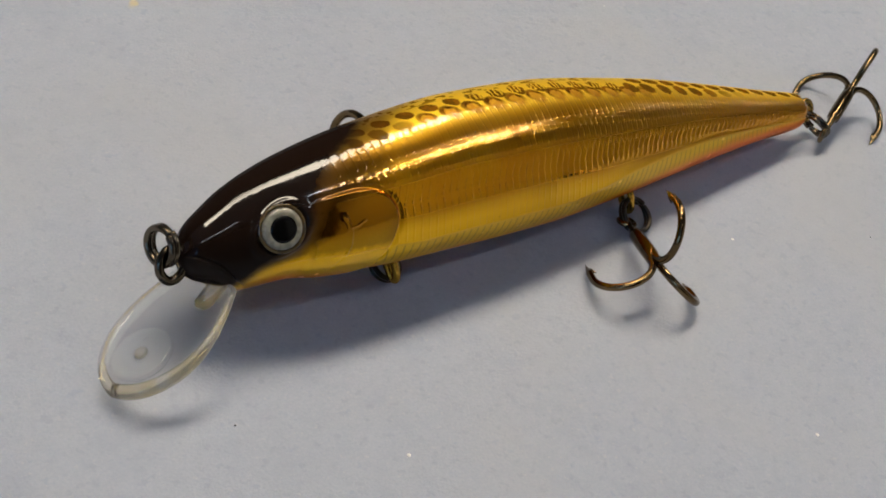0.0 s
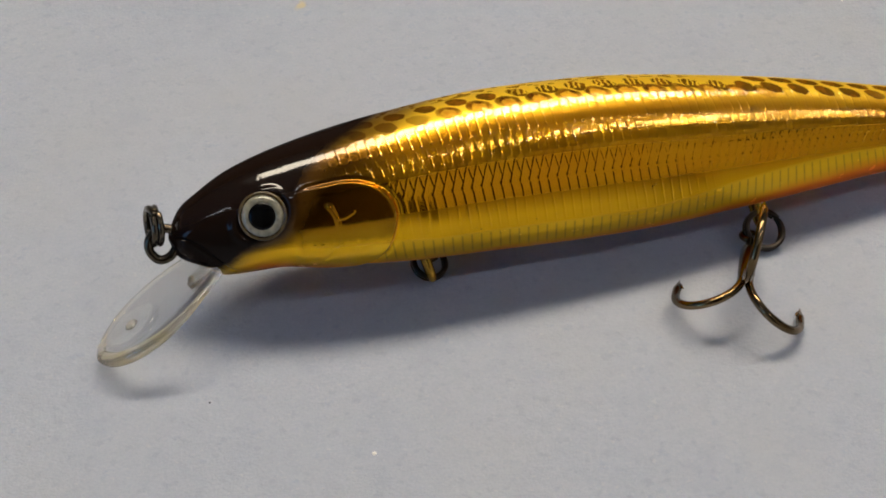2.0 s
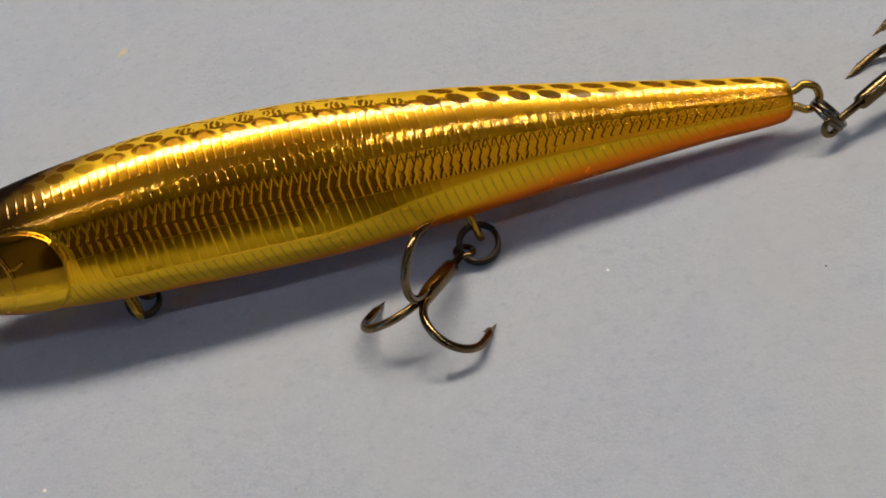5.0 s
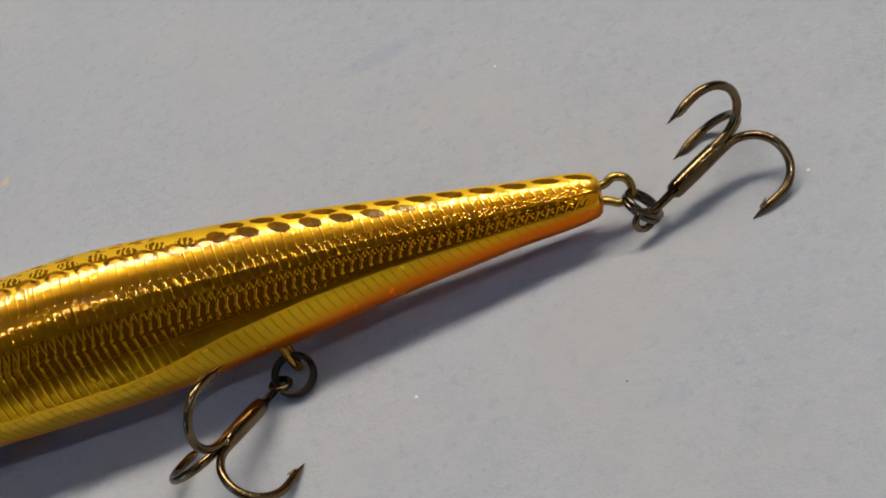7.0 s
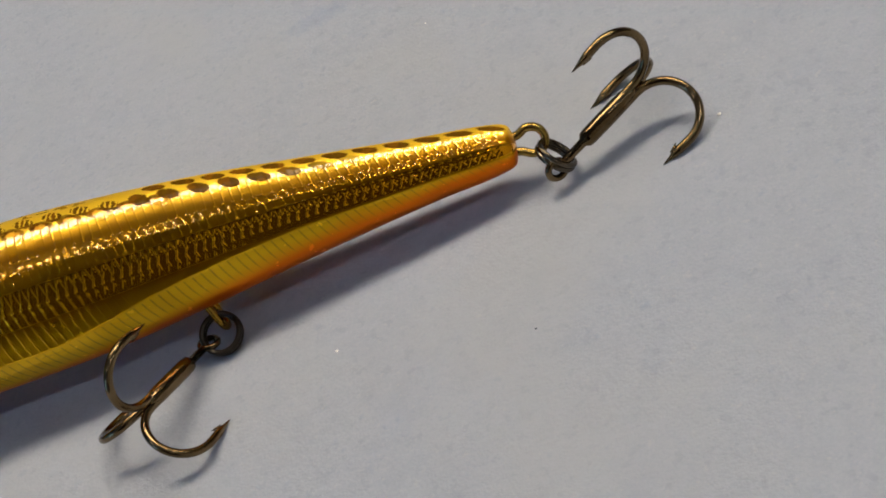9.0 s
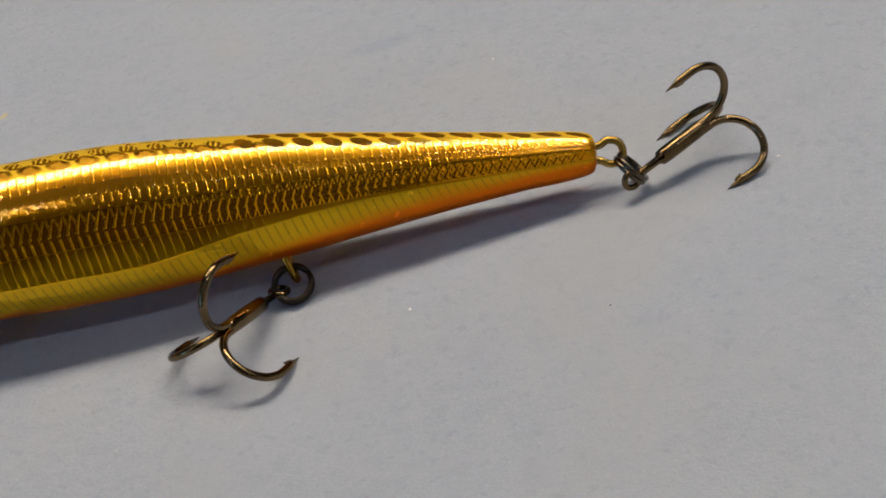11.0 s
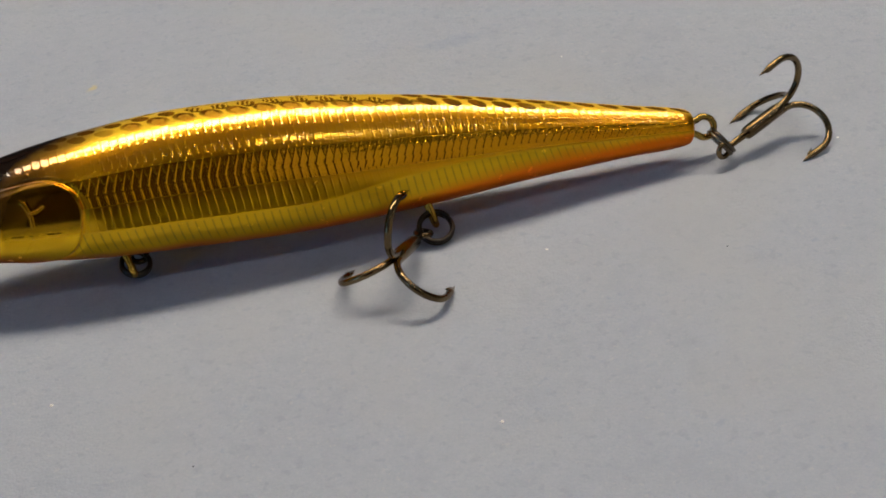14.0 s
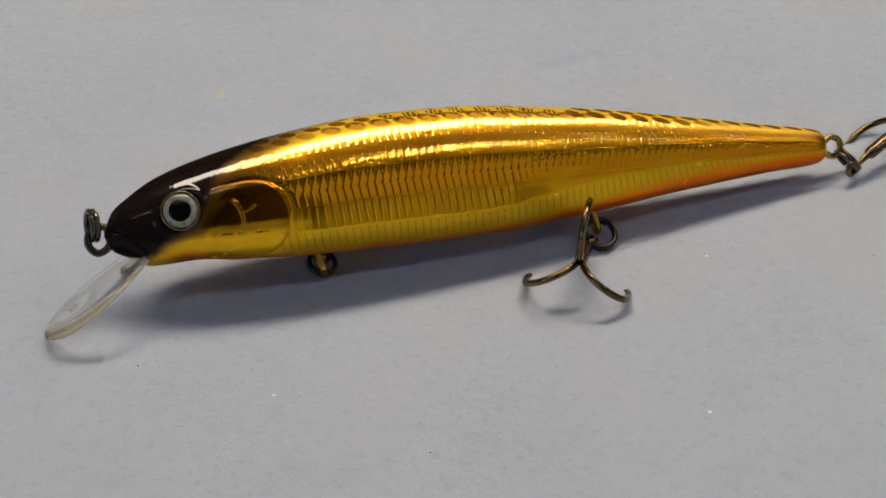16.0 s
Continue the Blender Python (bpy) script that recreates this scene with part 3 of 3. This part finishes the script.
        out = np.cross(cx - c, ct - c)
        out = Vector(out * -np.sign(out[1] * side))
        f = Matrix.Translation(Vector(c) * MM) @ frame_of(out, (1, 0, 0))
        def disc(profile, seg=48):
            bm = bmesh.new()
            rings = []
            for r, z in profile:
                rings.append([bm.verts.new(f @ Vector((r * math.cos(k * math.tau / seg), r * math.sin(k * math.tau / seg), z)) ) for k in range(seg)])
            for r0, r1 in zip(rings, rings[1:]):
                for k in range(seg):
                    bm.faces.new((r0[k], r0[(k + 1) % seg], r1[(k + 1) % seg], r1[k]))
            bm.faces.new(rings[-1])
            return bm
        iris = part("eye", disc([(r * 0.96 * MM, z * MM) for r, z in ((2.40, -0.9), (2.38, -0.1), (2.26, 0.14), (2.06, 0.30), (1.84, 0.37), (1.62, 0.36), (1.40, 0.28), (1.2, 0.18))]), IRIS, lure, "pearl white ring eye, domed")
        part("pupil", disc([(r * 0.96 * MM, z * MM) for r, z in ((1.56, 0.20), (1.52, 0.36), (1.25, 0.44), (0.8, 0.50), (0.4, 0.54), (0.1, 0.55))]), PUPIL, iris, "glossy black pupil")
        part("socket", disc([(r * 0.96 * MM, z * MM) for r, z in ((2.80, -0.9), (2.78, -0.06), (2.70, 0.05), (2.58, 0.09), (2.46, 0.04), (2.40, -0.12))]), SOCKET, iris, "brown lacquered collar of the eye")

    # diving lip: a rounded clear spoon, cupped a little
    pitch, roll, yaw = 0.7207, 0.2005, -0.1216
    along = Vector((-math.cos(pitch) * math.cos(yaw), math.sin(yaw), -math.sin(pitch) * math.cos(yaw)))
    flat_up = Vector((-math.sin(pitch), 0, math.cos(pitch)))
    flat_up = (flat_up - along * along.dot(flat_up)).normalized()
    flat_across = along.cross(flat_up) if along.cross(flat_up).y > 0 else flat_up.cross(along)
    across = flat_across * math.cos(roll) + flat_up * math.sin(roll)
    up = flat_up * math.cos(roll) - flat_across * math.sin(roll)
    root = Vector((-48.62, 0.80, -10.39))
    LENGTH = 16.0

    def half_width(s):
        """Half the lip's width at the share s of its length."""
        return (4.15 * (1 - s) * (1 - 2 * s) + 6.64 * 4 * s * (1 - s) + 6.47 * s * (2 * s - 1)) * math.sqrt(max(0.0, 1 - s ** 3.3))

    def blade(s, v, side, inset=0.0):
        """A point of the lip: s from root to tip, v from -1 to 1 across, side +1 top or -1 bottom."""
        y = v * max(0.02, half_width(s) - inset)
        lift = 0.0018 * y * y + 0.0121 * (s * LENGTH) ** 2 / 10
        thick = 0.55 * math.sqrt(max(0.0, 1 - abs(v) ** 6)) * math.sqrt(min(1.0, max(0.0, 1 - s) / 0.04))
        return (root + along * s * (LENGTH - inset) + across * y + up * (lift + side * thick)) * MM
    bm = bmesh.new()
    ss = 1 - np.linspace(1.0, 0.012, 44) ** 2
    vs = np.sin(np.linspace(-math.pi / 2, math.pi / 2, 31))
    grid = {sd: [[bm.verts.new(blade(s, v, sd)) for v in vs] for s in ss] for sd in (1, -1)}
    for sd in (1, -1):
        g = grid[sd]
        for i in range(len(ss) - 1):
            for j in range(len(vs) - 1):
                bm.faces.new((g[i][j], g[i + 1][j], g[i + 1][j + 1], g[i][j + 1]))
    loop = [(i, 0) for i in range(len(ss))] + [(len(ss) - 1, j) for j in range(1, len(vs))] + [(i, len(vs) - 1) for i in range(len(ss) - 2, -1, -1)] + [(0, j) for j in range(len(vs) - 2, 0, -1)]
    for (i, j), (k, l) in zip(loop, loop[1:] + loop[:1]):
        bm.faces.new((grid[1][i][j], grid[1][k][l], grid[-1][k][l], grid[-1][i][j]))
    bmesh.ops.remove_doubles(bm, verts=bm.verts, dist=1e-6)
    lip = part("diving_lip", bm, CLEAR, lure, "clear plastic diving lip, scuffed")
    lip.visible_shadow = False
    outline = 1 - np.linspace(0.93, 0.02, 40) ** 2
    edge_pts = [blade(q, -1, 0, 0.55) for q in outline] + [blade(q, 1, 0, 0.45) for q in outline[::-1]]
    # the blade casts no shadow; a thickened rim draws its dark crescent
    part("rim", tube(edge_pts, [(0.20 + 0.62 * max(0.0, math.sin(math.pi * k / 56)) ** 0.7 * (k < 56)) * MM for k in range(len(edge_pts))], 10), EDGE, lip, "rounded edge of the lip, tinted cream for its warm glow")
    # moulded disc and stud on the lip
    dm = bmesh.new()
    centre = blade(0.68, 0.0, 1)
    fr = Matrix.Translation(centre) @ frame_of(up, along)
    prev = None
    for r, z in ((3.4, -0.1), (3.38, 0.12), (3.25, 0.34), (2.95, 0.46), (2.6, 0.40), (1.5, 0.26), (0.3, 0.22)):
        ring = [dm.verts.new(fr @ Vector((r * MM * math.cos(k * math.tau / 40), r * MM * math.sin(k * math.tau / 40), z * MM))) for k in range(40)]
        if prev:
            for k in range(40):
                dm.faces.new((prev[k], prev[(k + 1) % 40], ring[(k + 1) % 40], ring[k]))
        prev = ring
    dm.faces.new(prev)
    part("lip_disc", dm, CLEAR, lip, "moulded round pad with a small stud").visible_shadow = False
    sm = bmesh.new()
    bmesh.ops.create_uvsphere(sm, u_segments=16, v_segments=10, radius=0.75 * MM, matrix=fr @ Matrix.Translation((0, 0, 0.25 * MM)) @ Matrix.Diagonal((1, 1, 0.55, 1)))
    part("stud", sm, EDGE, lip, "small cream stud")
    # tongue that holds the lip in the chin
    tm = bmesh.new()
    bmesh.ops.create_cube(tm, size=1.0, matrix=Matrix.Translation((root + along * 1.0 - across * 1.9 + up * 0.1) * MM) @ frame_of(up, along) @ Matrix.Diagonal((5.2 * MM, 2.0 * MM, 1.7 * MM, 1)))
    bmesh.ops.bevel(tm, geom=tm.edges[:], offset=0.4 * MM, segments=3, affect="EDGES")
    part("lip_tongue", tm, CLEAR, lip).visible_shadow = False

    # wire eyelets in the middle plane: (x, z) outline in mm
    def eyelet(points, radius, mat, label):
        shift = (-0.3, -0.35) if points[0][0] < -40 else (0.1, 0.28) if points[0][0] > 40 else (-0.1, -0.05)
        if abs(points[0][0]) < 40:
            mid, base = sum(q[0] for q in points) / len(points), points[0][1]
            pts = [Vector(((mid - 0.3 + (base - z) * 0.38) * MM, (x - mid + shift[0]) * MM, (z + shift[1]) * MM)) for x, z in points]
        else:
            pts = [Vector((x * MM, shift[0] * MM, (z + shift[1]) * MM)) for x, z in points]
        return part("eyelet", tube(spline(pts, 8), radius * MM, 10), mat, lure, label)
    def spline(pts, n):
        out = []
        ext = [pts[0] * 2 - pts[1]] + pts + [pts[-1] * 2 - pts[-2]]
        for i in range(1, len(ext) - 2):
            a, b, c, d = ext[i - 1:i + 3]
            for k in range(n):
                s = k / n
                out.append(0.5 * (2 * b + (c - a) * s + (2 * a - 5 * b + 4 * c - d) * s * s + (3 * b - a - 3 * c + d) * s ** 3))
        return out + [pts[-1]]
    eyelet([(-50.4, -6.8), (-52.0, -6.7), (-53.0, -6.0), (-54.3, -6.1), (-55.2, -7.2), (-55.1, -8.5), (-54.1, -9.4), (-52.9, -9.0), (-52.0, -7.8), (-50.4, -7.5)], 0.52, RING, "blackened nose wire loop")
    eyelet([(53.6, 4.2), (55.9, 4.3), (57.1, 4.9), (58.4, 4.55), (58.9, 3.45), (58.5, 2.3), (57.3, 1.95), (55.9, 2.5), (53.6, 2.6)], 0.50, AGED, "aged gold tail wire loop")
    eyelet([(-25.3, -9.5), (-25.3, -11.3), (-25.1, -12.7), (-24.5, -13.3), (-23.9, -12.7), (-23.7, -11.3), (-23.8, -9.5)], 0.48, BRASS, "gold belly wire loop")
    eyelet([(15.8, -4.8), (15.8, -6.5), (16.1, -8.0), (16.8, -8.5), (17.4, -7.9), (17.6, -6.4), (17.5, -4.6)], 0.48, BRASS, "gold belly wire loop")
    return lure


build_lure()


# ---- split rings ----
def split_ring(centre, normal, radius, label, wire=0.36, mat=None):
    ring = thing("split_ring", Matrix.Translation(Vector(centre) * MM) @ frame_of(normal, (1, 0.2, 0.1)), label, "split ring", "split rings on the lure")
    for name, z in (("upper_coil", 0.5), ("lower_coil", -0.5)):
        pts = []
        for k in range(64):
            a = k / 63 * math.tau * 0.985
            rise = z * wire * 1.6 * (1 - 0.7 * smooth01(np.array(k / 63), 0.86, 1.0))
            pts.append(Vector((radius * math.cos(a + (0.3 if z > 0 else 0.5)), radius * math.sin(a + (0.3 if z > 0 else 0.5)), rise)) * MM)
        part(name, tube(pts, wire * MM, 8), mat or RING, ring)
    return ring


split_ring((-54.9, -2.35, 12.0), (1.0, 0.15, -0.15), 1.95, "blackened steel split ring in the nose loop", 0.40)
split_ring((59.35, -2.65, 4.6), (0.77, 0.16, 0.62), 2.15, "blackened steel split ring in the tail loop", 0.36)
split_ring((16.3, -7.7, 1.75), (0.05, -0.45, 0.88), 2.3, "blackened steel split ring under the belly", 0.36, SHADED_RING)
split_ring((-24.6, -5.0, 2.2), (0.15, -0.35, 0.9), 1.9, "blackened steel split ring under the throat", 0.34, SHADED_RING)


# ---- treble hooks ----
def treble(eye, axis, up_tip, label, lead=0.0, eye_turn=0.0):
    """A three-pointed hook: eye centre and axis in mm, and the way its first point stands off the axis."""
    m = Matrix.Translation(Vector(eye) * MM) @ frame_of(axis, up_tip)
    hook = thing("treble_hook", m, label, "fishing hook", "treble hooks on the lure")
    ring = [Matrix.Rotation(eye_turn, 3, "Z") @ Vector((0, 1.05 * math.sin(k * math.tau / 28), 1.05 * math.cos(k * math.tau / 28) + lead)) * MM for k in range(28)]
    part("hook_eye", tube(ring, 0.40 * MM, 8, True), NICKEL, hook)
    stem = [(0.8, 0.45), (1.6, 0.46), (4.7, 0.52), (5.1, 0.92), (5.7, 1.0), (8.0, 1.03), (11.2, 1.0), (12.4, 0.8), (12.9, 0.45)]
    stem = [(max(z, lead + 0.8 + 0.1 * i), r) for i, (z, r) in enumerate(stem)]
    part("shank", tube([Vector((0, 0, z * MM)) for z, _ in stem], [r * MM for _, r in stem], 16), NICKEL, hook)
    for n in range(3):
        turn = Matrix.Rotation(n * math.tau / 3, 4, "Z")
        pts, rad = [], []
        for s in np.linspace(6.0, 12.4, 8):
            pts.append(Vector((0.5, 0, s)))
            rad.append(0.5)
        for k in range(1, 30):
            a = math.pi * k / 30
            pts.append(Vector((0.5 + 3.9 * (1 - math.cos(a)), 0, 12.6 + 3.9 * math.sin(a))))
            rad.append(0.5)
        for k, s in enumerate(np.linspace(0, 1, 12)):
            pts.append(Vector((8.3 - 0.15 * s, 0, 12.4 - 3.7 * s)))
            rad.append(0.5 if s < 0.35 else 0.5 * (1 - (s - 0.35) / 0.65) + 0.02)
        bend = part("hook_point", tube([turn @ q * MM for q in pts], [r * MM for r in rad], 12), NICKEL, hook)
        barb = [turn @ Vector(q) * MM for q in ((7.95, 0, 10.2), (7.75, 0, 10.7), (7.45, 0, 11.35))]
        part("barb", tube(barb, [0.26 * MM, 0.2 * MM, 0.02 * MM], 8), NICKEL, bend)
    return hook


treble((58.45, -4.9, 4.25), (0.88, 0.42, 0.20), (-2.4, -1.0, 7.9), "bronzed black nickel treble hook hanging from the tail", 0.7, 1.45)
treble((15.05, -7.05, 0.95), (-0.461, -0.825, 0.33), (1.4, 2.3, 7.6), "bronzed treble hook resting on the paper below the belly", 1.3)
treble((-24.2, -3.0, 1.9), (0.03, 0.965, 0.24), (0.1, -0.2, 1.0), "bronzed treble hook lying behind the lure")


# ---- specks on the paper ----
def speck(x, y, size, mat, label):
    bm = bmesh.new()
    bmesh.ops.create_icosphere(bm, subdivisions=2, radius=size * MM)
    for v in bm.verts:
        v.co *= 1 + 0.35 * noise.noise(v.co * 4000 + Vector((x, y, 0)))
        v.co.z *= 0.3
    ob = part("speck", bm, mat)
    ob.location = (x * MM, y * MM, 0.1 * size * MM + paper_height(x * MM))
    return tagged(ob, label, "speck", "specks on the paper")


for x, y, size in ((30.05, -15.2, 0.2), (-36.0, -28.3, 0.24), (16.4, -45.5, 0.24), (77.2, -3.1, 0.22), (45.8, 33.5, 0.15)):
    speck(x, y, size, WHITE, "tiny white crumb lying on the paper")
for x, y, size in ((-51.9, -18.1, 0.13), (-19.7, -43.3, 0.12), (52.8, -22.7, 0.11)):
    speck(x, y, size, DARK, "tiny dark grit on the paper")
